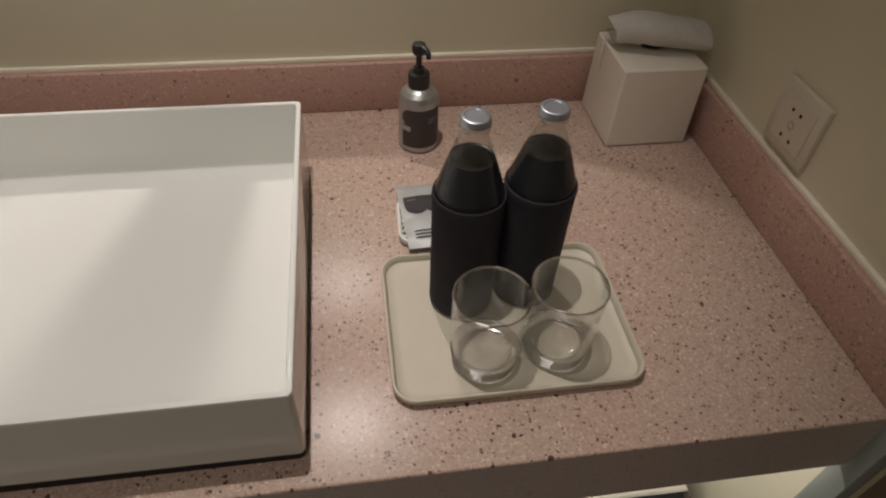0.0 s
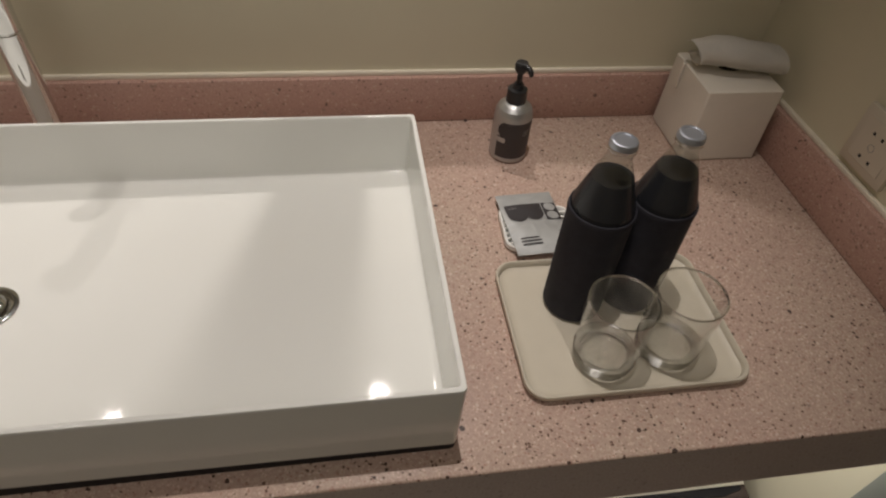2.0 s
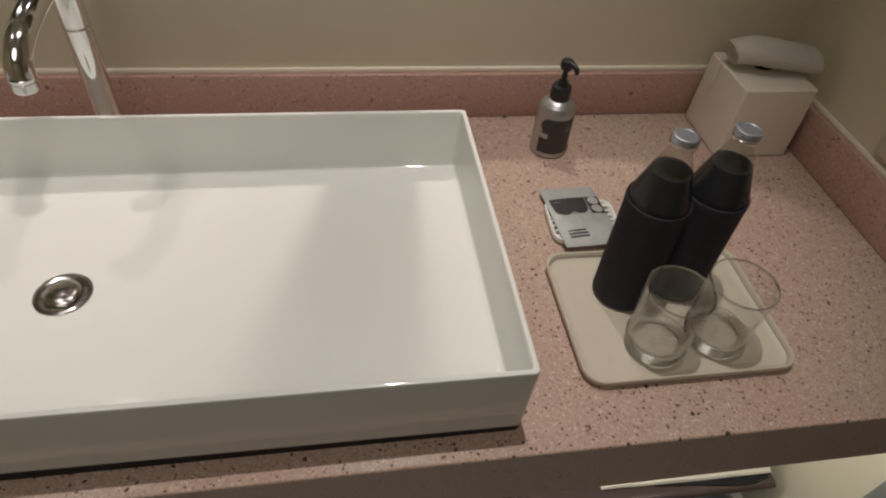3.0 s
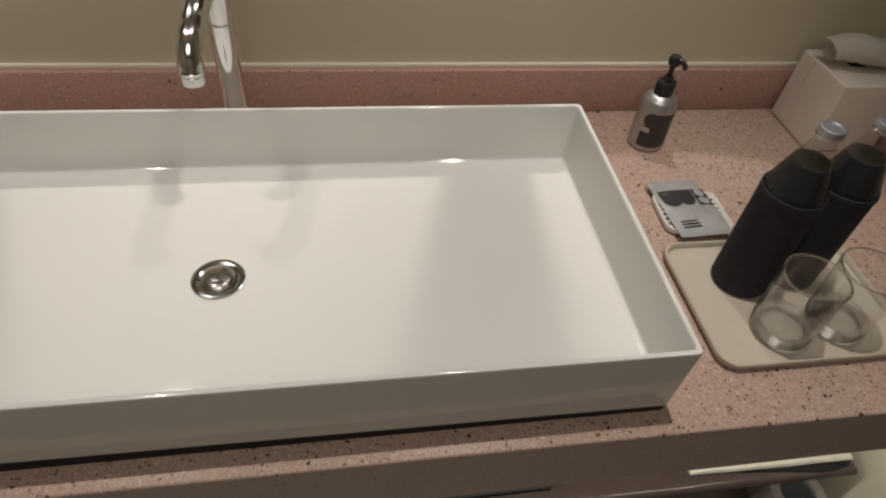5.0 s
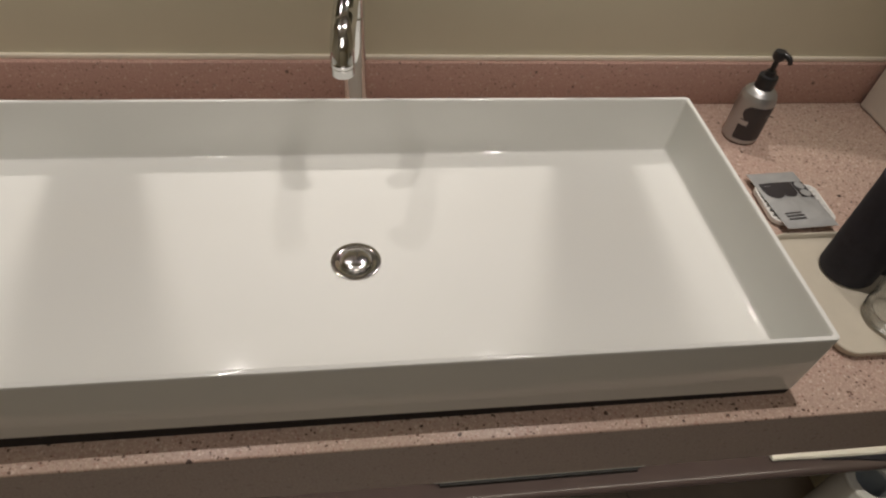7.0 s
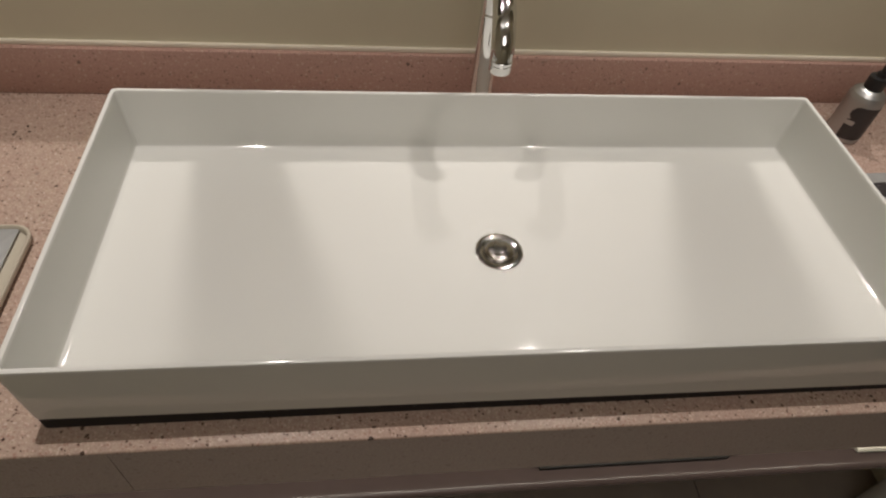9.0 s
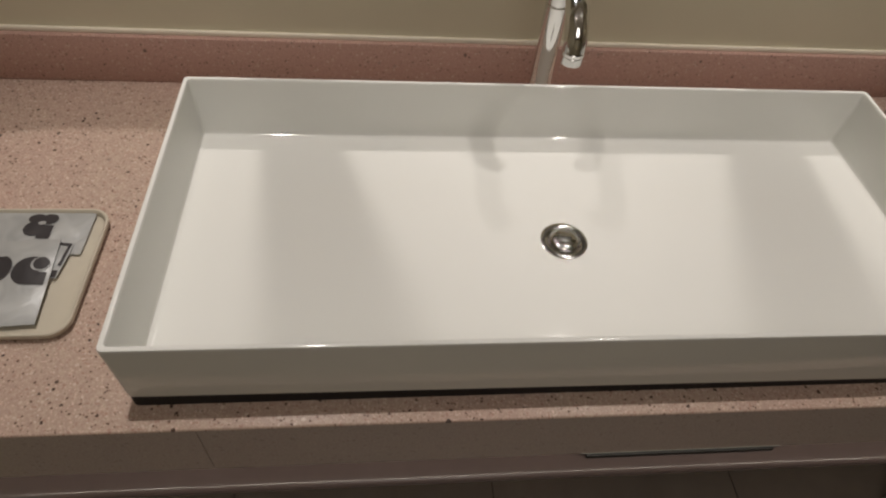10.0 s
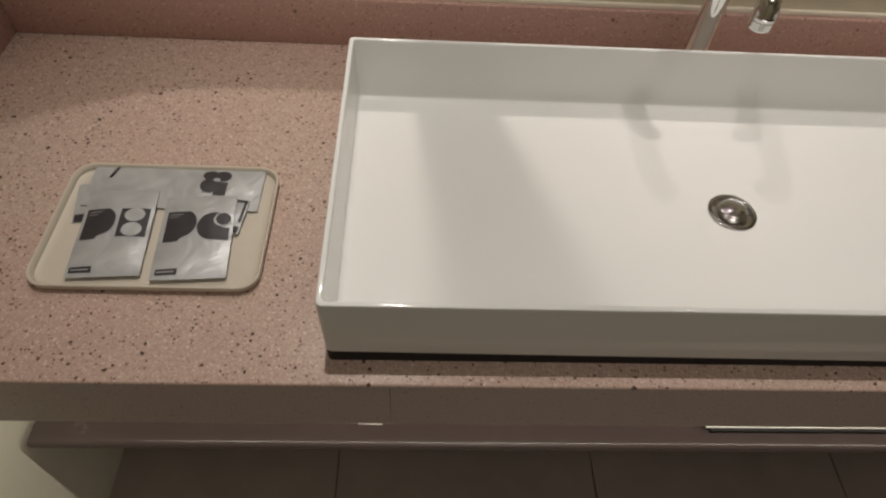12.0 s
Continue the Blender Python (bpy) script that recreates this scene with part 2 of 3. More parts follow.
def smooth_path(points, steps=8):
    pts = [Vector(p) for p in points]
    pts = [2 * pts[0] - pts[1]] + pts + [2 * pts[-1] - pts[-2]]
    out = []
    for i in range(1, len(pts) - 2):
        a, b, c, d = pts[i - 1:i + 3]
        for k in range(steps):
            t = k / steps
            out.append(0.5 * (2 * b + (c - a) * t + (2 * a - 5 * b + 4 * c - d) * t * t + (3 * b - a - 3 * c + d) * t ** 3))
    return out + [pts[-2]]


def tube(points, radius, seg=20, steps=8):
    path = smooth_path(points, steps)
    rings = []
    side = None
    for i, p in enumerate(path):
        way = (path[min(i + 1, len(path) - 1)] - path[max(i - 1, 0)]).normalized()
        if side is None:
            side = way.orthogonal().normalized()
        side = (side - way * side.dot(way)).normalized()
        up = way.cross(side)
        r = radius(i / (len(path) - 1)) if callable(radius) else radius
        rings.append([p + r * (math.cos(2 * math.pi * k / seg) * side + math.sin(2 * math.pi * k / seg) * up) for k in range(seg)])
    return loft(bmesh.new(), rings)


# ---- the room ----
XR, XL = 0.007, -2.180      # side walls
YB = 0.015                  # back wall's face
CEIL = 2.45

# three openings added above the worktop in place of a mirror; outer lower corners rounded
OPEN_Z0, OPEN_Z1 = 1.265, 2.0
PANES = ((-1.91, -1.538), (-1.467, -0.727), (-0.65, -0.29))
bm = bmesh.new()
box(bm, XL - 0.1, XR + 0.1, YB, YB + 0.03, 0.0, OPEN_Z0)
box(bm, XL - 0.1, XR + 0.1, YB, YB + 0.03, OPEN_Z1, CEIL)
edges = [XL - 0.1] + [e for p in PANES for e in p] + [XR + 0.1]
for a, b in zip(edges[::2], edges[1::2]):
    box(bm, a, b, YB, YB + 0.03, OPEN_Z0, OPEN_Z1)
for cx, sx in ((-1.91, 1), (-0.29, -1)):
    rx, rz = 0.17, 0.30
    arc = [(cx + sx * rx * (1 - math.cos(a)), OPEN_Z0 + rz * (1 - math.sin(a))) for a in (radians(90 * i / 10) for i in range(11))]
    outline = [(cx, OPEN_Z0)] + arc
    loft(bm, [[(x, y, z) for x, z in outline] for y in (YB, YB + 0.03)])
tagged(part("wall_back", bm, M_WALL), "cream painted back wall with added cut-outs in place of a mirror", kind="structure")


def wall(name, dims, label, mat=None):
    return tagged(part(name, boxed(*dims), mat or M_WALL), label, kind="structure")


wall("wall_right", (XR, XR + 0.10, -0.60, YB, 0, CEIL), "cream painted side wall beside the worktop")
wall("wall_left", (XL - 0.10, XL, -2.6, YB, 0, CEIL), "cream painted side wall at the end of the worktop")
# cream lightened so that part of the light below the worktop sits in the colour
M_LOWER_LIT = plain("lower_wall_lit_paint", (0.86, 0.83, 0.70), 0.4, vary=0.03, scale=12)
wall("wall_lower_right", (XR - 0.003, XR - 0.0005, -0.60, YB, 0, TOP - 0.031), "cream lower wall under the worktop, paint lightened to look lit", M_LOWER_LIT)
wall("wall_lower_left", (XL + 0.0005, XL + 0.003, -0.75, YB, 0, TOP - 0.031), "cream lower wall under the worktop, paint lightened to look lit", M_LOWER_LIT)
wall("wall_front", (XL - 0.1, 1.3, -2.7, -2.6, 0, CEIL), "plain cream wall across the room")
wall("wall_far_right", (1.2, 1.3, -2.6, -0.5, 0, CEIL), "plain cream wall past the doorway")
wall("wall_return", (XR + 0.10, 1.3, -0.60, -0.5, 0, CEIL), "brown panelled return wall", M_DOOR)
# unseen space added to hold the mirrored lamps
wall("wall_beyond", (XL - 0.1, XR + 0.1, 1.3, 1.4, 0, CEIL), "plain wall closing the added lamp space behind the back wall")
wall("wall_beyond_left", (XL - 0.1, XL, YB + 0.03, 1.3, 0, CEIL), "plain side wall of the added lamp space")
wall("wall_beyond_right", (XR, XR + 0.1, YB + 0.03, 1.3, 0, CEIL), "plain side wall of the added lamp space")
wall("ceiling", (XL - 0.1, 1.3, -2.7, 1.4, CEIL, CEIL + 0.1), "plain pale ceiling", M_CEIL)
wall("floor", (XL - 0.1, 1.3, -2.7, 1.4, -0.10, -0.004), "dark brown-grey floor", M_GROUT)
tagged(part("trim", boxed(-0.004, XR + 0.012, -0.632, -0.60, 0, CEIL, bevel=0.002), M_TRIM), "blue-grey metal trim on the wall's end", kind="structure")

# downlights: a ring and a recessed cup each; the back pair is added, mirrored
for ly, places in ((LAMP_Y, LAMP_X), (0.40, MIRRORED_X)):
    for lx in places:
        dl = thing("ceiling_downlight", (lx, ly, CEIL), "small white recessed ceiling downlight, lit; the pair behind the wall is an added mirror image", "downlight", "ceiling downlights")
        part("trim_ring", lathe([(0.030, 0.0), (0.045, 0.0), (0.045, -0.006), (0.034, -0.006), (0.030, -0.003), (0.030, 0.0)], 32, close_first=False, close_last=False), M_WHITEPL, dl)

# ---- worktop ----
FRONT = -0.612
XA, XE = -2.165, -0.008
counter = thing("worktop", (0, 0, TOP), "pink terrazzo worktop with dark and white chips", "countertop")
edge = [(YB, 0.0), (FRONT + 0.0025, 0.0), (FRONT + 0.0008, -0.0008), (FRONT, -0.0025), (FRONT, -0.003), (FRONT + 0.012, -0.003), (FRONT + 0.012, -0.03), (YB, -0.03)]
part("slab", loft(bmesh.new(), [[(x, y, z) for y, z in edge] for x in (XL, XR)]), M_TERRAZZO, counter)
JOINT = -1.537
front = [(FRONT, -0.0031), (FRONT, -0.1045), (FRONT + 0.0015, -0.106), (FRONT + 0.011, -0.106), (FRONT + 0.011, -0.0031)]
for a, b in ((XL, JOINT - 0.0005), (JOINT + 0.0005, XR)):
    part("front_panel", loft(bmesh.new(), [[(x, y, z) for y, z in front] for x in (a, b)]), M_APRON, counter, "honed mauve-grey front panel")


def backsplash(dims, seal_dims, label):
    x0, x1, y0, y1 = dims
    ob = thing("backsplash", ((x0 + x1) / 2, (y0 + y1) / 2, TOP), label, "backsplash", "upstands round the worktop")
    cx, cy = (x0 + x1) / 2, (y0 + y1) / 2
    part("stone_strip", boxed(x0 - cx, x1 - cx, y0 - cy, y1 - cy, 0.0005, 0.082, bevel=0.002), M_UPSTAND, ob)
    a, b, c, d = seal_dims
    part("seal_bead", boxed(a - cx, b - cx, c - cy, d - cy, 0.0815, 0.0895, bevel=0.002), M_SEAL, ob, "cream sealant bead along the wall")


backsplash((XA + 0.0005, XE - 0.0005, 0.0, YB), (XA, XE, 0.0085, YB + 0.001), "pink terrazzo upstand along the back wall")
backsplash((XE, XR, FRONT, YB), (0.0005, XR + 0.001, FRONT, 0.008), "pink terrazzo upstand along the side wall")
backsplash((XL, XA, FRONT, YB), (XL - 0.001, XA - 0.0085, FRONT, 0.008), "pink terrazzo upstand at the worktop's far end")

# ---- washbasin ----
BX0, BX1, BY0, BY1 = -1.608, -0.598, -0.584, -0.152
basin = thing("washbasin", ((BX0 + BX1) / 2, (BY0 + BY1) / 2, TOP), "long white rectangular ceramic vessel basin on the worktop", "washbasin")
W, D = (BX1 - BX0) / 2, (BY1 - BY0) / 2
bowl = shell(-W, W, -D, D, [
    (0.016, 0.0135, 0.004), (0.004, 0.0135, 0.005), (0.0022, 0.0142, 0.006), (0.0015, 0.0165, 0.006), (0.0014, 0.019, 0.006), (0.00002, 0.111, 0.006), (0.0, 0.113, 0.006), (0.0006, 0.1152, 0.006), (0.003, 0.1162, 0.005),
    (0.0056, 0.1152, 0.005), (0.0064, 0.113, 0.005), (0.00645, 0.111, 0.005), (0.00845, 0.032, 0.005), (0.0085, 0.030, 0.005), (0.0095, 0.0265, 0.005),
    (0.0125, 0.0246, 0.005), (0.016, 0.0241, 0.004), (0.020, 0.024, 0.004), (0.023, 0.024, 0.004)], 5)
for v in bowl.verts:
    if v.co.z > 0.09:
        v.co.z += 0.0028 * v.co.y / D      # rim sheared higher at the wall to fit the camera's view
    elif v.co.z < 0.02:
        v.co.z -= 0.005 * v.co.x / W      # underside slanted to fit the view: the gap closes towards one end
part("bowl", bowl, M_CERAMIC, basin)
# near-flush black strip that paints the shade of the gap below the bowl
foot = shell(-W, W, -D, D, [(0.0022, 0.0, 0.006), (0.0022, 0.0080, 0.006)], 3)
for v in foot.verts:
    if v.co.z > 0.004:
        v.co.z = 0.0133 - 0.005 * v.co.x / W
part("foot", foot, M_BLACK, basin, "black strip for the shaded gap under the basin")

drain = thing("basin_drain", (-1.098, -0.373, TOP + 0.024), "round chrome pop-up drain in the basin's floor", "drain")
part("flange", lathe([(0.0315, 0.0002), (0.0315, 0.0016), (0.0285, 0.0026), (0.0235, 0.0018), (0.0215, 0.0006), (0.0, 0.0005)], 48, close_last=False), M_STEEL, drain)
part("plug", lathe([(0.0195, 0.0012), (0.0197, 0.0042), (0.0185, 0.0055), (0.015, 0.0072), (0.009, 0.0086), (0.003, 0.0090), (0.0005, 0.0091)], 48), M_STEEL, drain, "domed chrome plug")

# ---- tap ----
tap = thing("basin_tap", (-1.092, -0.090, TOP), "tall chrome basin tap with a curved spout", "tap")
part("column", lathe([(0.024, 0.0005), (0.024, 0.006), (0.0185, 0.009), (0.0168, 0.012), (0.0168, 0.2085), (0.0160, 0.2095)], 40), M_CHROME, tap)
part("seam_ring", lathe([(0.0160, 0.2095), (0.0160, 0.2106)], 40), M_STEEL, tap)
part("upper_body", lathe([(0.0160, 0.2106), (0.0168, 0.2114), (0.0168, 0.300), (0.0150, 0.308), (0.008, 0.311), (0.001, 0.312)], 40), M_CHROME, tap)
part("spout", tube([(0, -0.006, 0.277), (-0.003, -0.050, 0.276), (-0.0065, -0.092, 0.270), (-0.0105, -0.126, 0.257), (-0.0125, -0.1445, 0.241), (-0.013, -0.150, 0.225)], lambda f: 0.0152 - 0.0010 * f, 28), M_CHROME, tap)
aer = lathe([(0.0085, 0.0012), (0.0110, 0.0), (0.0132, 0.0003), (0.0136, 0.0010), (0.0136, 0.0108), (0.0130, 0.0114), (0.0130, 0.0122), (0.0142, 0.0130), (0.0144, 0.0160), (0.0138, 0.0168)], 36)
bmesh.ops.translate(aer, verts=aer.verts, vec=(-0.013, -0.150, 0.2112))
part("aerator", aer, M_CHROME, tap)

# ---- pump bottle ----
pump = thing("pump_dispenser", (-0.4385, -0.0935, TOP), "silver pump bottle with black pump and charcoal label", "soap dispenser", turn=0)
part("bottle", lathe([(0.0235, 0.0), (0.0240, 0.0014), (0.0280, 0.0026), (0.0292, 0.0052), (0.0292, 0.074), (0.0285, 0.081), (0.0255, 0.089), (0.020, 0.0945), (0.0155, 0.097), (0.0135, 0.098)], 48), M_ALU, pump)
part("collar", lathe([(0.0148, 0.0975), (0.0152, 0.099), (0.0152, 0.116), (0.0142, 0.1185), (0.0085, 0.1195), (0.0075, 0.1265)], 36), M_BLACKPL, pump)
part("stem", lathe([(0.0042, 0.124), (0.0042, 0.148)], 16), M_BLACKPL, pump)
head = lathe([(0.0075, 0.146), (0.0098, 0.150), (0.0102, 0.156), (0.0085, 0.1605), (0.003, 0.162)], 28)
part("pump_head", head, M_BLACKPL, pump)
part("nozzle", tube([(0.002, -0.004, 0.157), (0.0075, -0.0105, 0.156), (0.0105, -0.0150, 0.152), (0.0112, -0.0165, 0.147)], lambda f: 0.0050 - 0.0018 * f, 14, 5), M_BLACKPL, pump)


def bent_patch(a0, a1, z0, z1, radius, cols=14, rows=8, inside=lambda u, v: True):
    """A sheet bent round an upright axis, angles from the viewer's side."""
    bm = bmesh.new()
    grid = {}
    for i in range(cols + 1):
        for j in range(rows + 1):
            a = radians(a0 + (a1 - a0) * i / cols - 90)
            grid[i, j] = bm.verts.new((radius * math.cos(a), radius * math.sin(a), z0 + (z1 - z0) * j / rows))
    for i in range(cols):
        for j in range(rows):
            if inside((i + 0.5) / cols, (j + 0.5) / rows):
                bm.faces.new((grid[i, j], grid[i + 1, j], grid[i + 1, j + 1], grid[i, j + 1]))
    bmesh.ops.delete(bm, geom=[v for v in bm.verts if not v.link_faces], context="VERTS")
    return bm


def label_shape(u, v):
    notch = (u < 0.22 and 0.42 < v < 0.58)
    corner = u < 0.2 and v > 0.6 and (u - 0.2) ** 2 + ((v - 0.78) * 0.9) ** 2 > 0.2 ** 2
    return not notch and not corner


lab = part("label", bent_patch(-58, 66, 0.011, 0.074, 0.0295, 40, 30, label_shape), M_LABEL, pump, "charcoal printed label")
for k in range(3):
    part("print_line", bent_patch(22, 52 - 6 * k, 0.0585 - 0.0035 * k, 0.0597 - 0.0035 * k, 0.0297, 8, 1), M_INKGREY, lab)

# ---- sachets ----


def puff(u, v, w, h, seed, swell):
    """Height of a filled sachet at (u, v) from its middle."""
    a, b = abs(2 * u / w), abs(2 * v / h)
    body = swell * max(0.0, 1 - a ** 2.4) * max(0.0, 1 - b ** 3.0)
    wrinkle = noise.noise((u * 38 + seed, v * 30, seed * 1.7)) * 0.0011 + noise.noise((u * 90, v * 70 + seed, seed)) * 0.0004
    return body + wrinkle * max(0.0, 1 - max(a, b) ** 4)


def spans(bm, w, h, seed, swell, rows, lift, cols=10):
    """A printed shape as thin rows of (v, u_left, u_right), laid just over the sachet."""
    last = None
    for v, ul, ur in rows:
        row = []
        for i in range(cols + 1):
            u = ul + (ur - ul) * i / cols
            row.append(bm.verts.new((u, v, puff(u, v, w, h, seed, swell) + lift)))
        if last:
            for i in range(cols):
                bm.faces.new((last[i], last[i + 1], row[i + 1], row[i]))
        last = row
    return bm


def disc_rows(cu, cv, ru, rv, n=14, u_min=None, u_max=None):
    out = []
    for i in range(n + 1):
        a = math.pi * i / n
        d = ru * math.sin(a)
        lo, hi = cu - d, cu + d
        out.append((cv + rv * math.cos(a), lo if u_min is None else max(lo, u_min), hi if u_max is None else min(hi, u_max)))
    return out


def bar_rows(u0, u1, v0, v1, n=8):
    return [(v0 + (v1 - v0) * i / n, u0, u1) for i in range(n + 1)]


def p_rows(u0, u1, v0, v1, n=16):
    """A broad bar with a bowl on its upper part."""
    out = []
    for i in range(n + 1):
        f = i / n
        v = v1 + (v0 - v1) * f
        if f < 0.88:
            right = u0 + (u1 - u0) * (0.52 + 0.48 * math.sqrt(max(0.0, 1 - ((f - 0.42) / 0.46) ** 2)))
        else:
            right = u0 + (u1 - u0) * 0.5
        out.append((v, u0, right))
    return out


def sachet(at, size, turn, tip, roll, seed, prints, label, swell=0.004):
    w, h = size
    ob = thing("foil_sachet", at, label, "sachet", "foil sachets")
    ob.matrix_world = pose(*at, tip, roll, turn)
    bm = bmesh.new()
    nu, nv = 18, 26
    top, low = {}, {}
    for i in range(nu + 1):
        for j in range(nv + 1):
            u, v = w * (i / nu - 0.5), h * (j / nv - 0.5)
            z = puff(u, v, w, h, seed, swell)
            top[i, j] = bm.verts.new((u, v, z + 0.0004))
            low[i, j] = bm.verts.new((u, v, min(0.0, z * 0.15 - 0.0002)))
    for i in range(nu):
        for j in range(nv):
            bm.faces.new((top[i, j], top[i + 1, j], top[i + 1, j + 1], top[i, j + 1]))
            bm.faces.new((low[i, j], low[i, j + 1], low[i + 1, j + 1], low[i + 1, j]))
    rim = [(i, 0) for i in range(nu)] + [(nu, j) for j in range(nv)] + [(i, nv) for i in range(nu, 0, -1)] + [(0, j) for j in range(nv, 0, -1)]
    for a, b in zip(rim, rim[1:] + rim[:1]):
        bm.faces.new((low[a], low[b], top[b], top[a]))
    body = part("pouch", bm, M_FOIL, ob)
    for name, rows, mat, lift in prints:
        part(name, spans(bmesh.new(), w, h, seed, swell, rows, lift), mat, body)
    return ob


def front_prints(second, dv, low):
    """Two big dark shapes above and a small bar below, as on the sachets in the tray."""
    out = [("printed_shape", p_rows(-0.037, 0.000, dv - 0.004, dv + 0.043), M_INK, 0.0012)]
    if second == "rings":
        out += [("printed_shape", bar_rows(0.004, 0.038, dv - 0.001, dv + 0.043), M_INK, 0.0012),
                ("printed_disc", disc_rows(0.021, dv + 0.0325, 0.0118, 0.0108), M_FOIL, 0.0017),
                ("printed_disc", disc_rows(0.021, dv + 0.0095, 0.0118, 0.0108), M_FOIL, 0.0017)]
    else:
        out += [("printed_shape", disc_rows(0.0205, dv + 0.0185, 0.0195, 0.0215, u_max=0.031), M_INK, 0.0012),
                ("printed_shape", bar_rows(0.022, 0.040, dv - 0.003, dv + 0.016), M_INK, 0.0012),
                ("printed_disc", disc_rows(0.0305, dv + 0.0285, 0.0105, 0.0108), M_FOIL, 0.0016),
                ("printed_disc", disc_rows(0.0315, dv + 0.0290, 0.0088, 0.0094), M_INK, 0.0021)]
    out += [("print_line", bar_rows(-0.034, -0.018, dv + 0.037, dv + 0.0384, 1), M_INKGREY, 0.0016),
            ("print_line", bar_rows(-0.034, -0.022, dv + 0.033, dv + 0.0341, 1), M_INKGREY, 0.0016),
            ("printed_bar", bar_rows(-0.038, -0.013, low, low + 0.008, 3), M_INK, 0.0012),
            ("print_line", bar_rows(-0.036, -0.016, low + 0.0027, low + 0.0048, 1), M_INKGREY, 0.0016)]
    return out


# ---- trays ----


def tray(at, w, d, label, turn=0.0):
    ob = thing("serving_tray", at, label, "tray", "beige trays", turn)
    part("tray_base", shell(-w / 2, w / 2, -d / 2, d / 2, [
        (0.010, 0.0, 0.020), (0.0046, 0.0012, 0.0235), (0.0056, 0.0064, 0.0225), (0.009, 0.0045, 0.020), (0.015, 0.004, 0.016)], 8), M_TRAY, ob)
    ring = [(0.0042, 0.0008, 0.024), (0.0008, 0.006, 0.026), (0.0, 0.0125, 0.026), (0.0008, 0.0138, 0.026), (0.0024, 0.0138, 0.025), (0.0036, 0.0125, 0.024), (0.0053, 0.0068, 0.023), (0.0042, 0.0008, 0.024)]
    part("rim", loft(bmesh.new(), [[(x, y, z) for x, y in rect_loop(-w / 2 + i, w / 2 - i, -d / 2 + i, d / 2 - i, q, 8)] for i, z, q in ring], False, False), M_TRAY, ob)
    return ob


tray((-0.3790, -0.4415, TOP), 0.270, 0.205, "beige tray holding two bottles and two tumblers", 0)
tray((-1.8275, -0.4015, TOP), 0.267, 0.198, "beige tray holding foil sachets", 0)

# ---- sachets in the tray ----
SZ = TOP + 0.0048
sachet((-1.826, -0.340, SZ + 0.0035), (0.222, 0.070), -1, 1, 0, 3.1,
       [("printed_shape", disc_rows(0.042, 0.022, 0.0105, 0.0085), M_INK, 0.0012), ("printed_shape", disc_rows(0.057, 0.021, 0.0115, 0.0095), M_INK, 0.0013),
        ("printed_shape", disc_rows(0.044, 0.004, 0.0125, 0.0125), M_INK, 0.0012), ("printed_shape", bar_rows(0.050, 0.066, -0.012, 0.010), M_INK, 0.0013),
        ("printed_disc", disc_rows(0.051, 0.0135, 0.0048, 0.0032), M_FOIL, 0.0018),
        ("printed_bar", [(0.012 + 0.02 * k / 4, -0.089 + 0.006 * k / 4, -0.085 + 0.006 * k / 4) for k in range(5)], M_INK, 0.0012)], "flat wide silver foil sachet lying under others", 0.003)
sachet((-1.896, -0.360, SZ), (0.100, 0.066), 10, 1, 0, 5.3, [("printed_bar", bar_rows(-0.048, -0.034, -0.032, -0.020, 3), M_INK, 0.0012)], "plain silver foil sachet half covered by another", 0.002)
sachet((-1.768, -0.384, SZ + 0.005), (0.078, 0.056), -6, 1, 0, 7.7, [("printed_bar", bar_rows(0.010, 0.0375, -0.027, -0.017, 3), M_INK, 0.0012), ("printed_bar", bar_rows(0.0340, 0.0375, -0.010, 0.024, 3), M_INK, 0.0012), ("printed_bar", bar_rows(0.016, 0.0375, 0.022, 0.026, 3), M_INK, 0.0012)], "plain silver foil sachet half covered by another", 0.002)
sachet((-1.8795, -0.4180, SZ + 0.0072), (0.084, 0.134), 4, 1.2, 0, 11.0, front_prints("rings", -0.010, -0.061), "silver foil sachet with dark printed shapes and two rings")
sachet((-1.7810, -0.4230, SZ + 0.0078), (0.087, 0.127), 4, 1.2, 0, 17.0, front_prints("dot", -0.006, -0.0575), "creased silver foil sachet with dark printed shapes")

# ---- soap dish with a sachet ----
dish = thing("soap_dish", (-0.4345, -0.274, TOP), "white slatted soap dish with a sachet on it", "soap dish", turn=-2)
part("dish_frame", shell(-0.0515, 0.0515, -0.042, 0.042, [(0.006, 0.0, 0.012), (0.0, 0.004, 0.016), (0.0, 0.0105, 0.016), (0.001, 0.0115, 0.015),
     (0.003, 0.0115, 0.013), (0.004, 0.0105, 0.012), (0.006, 0.004, 0.010)], 6), M_WHITEPL, dish)
# black sheet painting the shade between the slats
part("dish_well", shell(-0.0515, 0.0515, -0.042, 0.042, [(0.0065, 0.0042, 0.010), (0.0066, 0.0046, 0.010)], 4), M_BLACK, dish)
for k in range(7):
    yy = -0.030 + 0.010 * k
    part("slat", boxed(-0.0462, 0.0462, yy - 0.0022, yy + 0.0022, 0.0046, 0.0100, bevel=0.0008, seg=1), M_WHITEPL, dish)
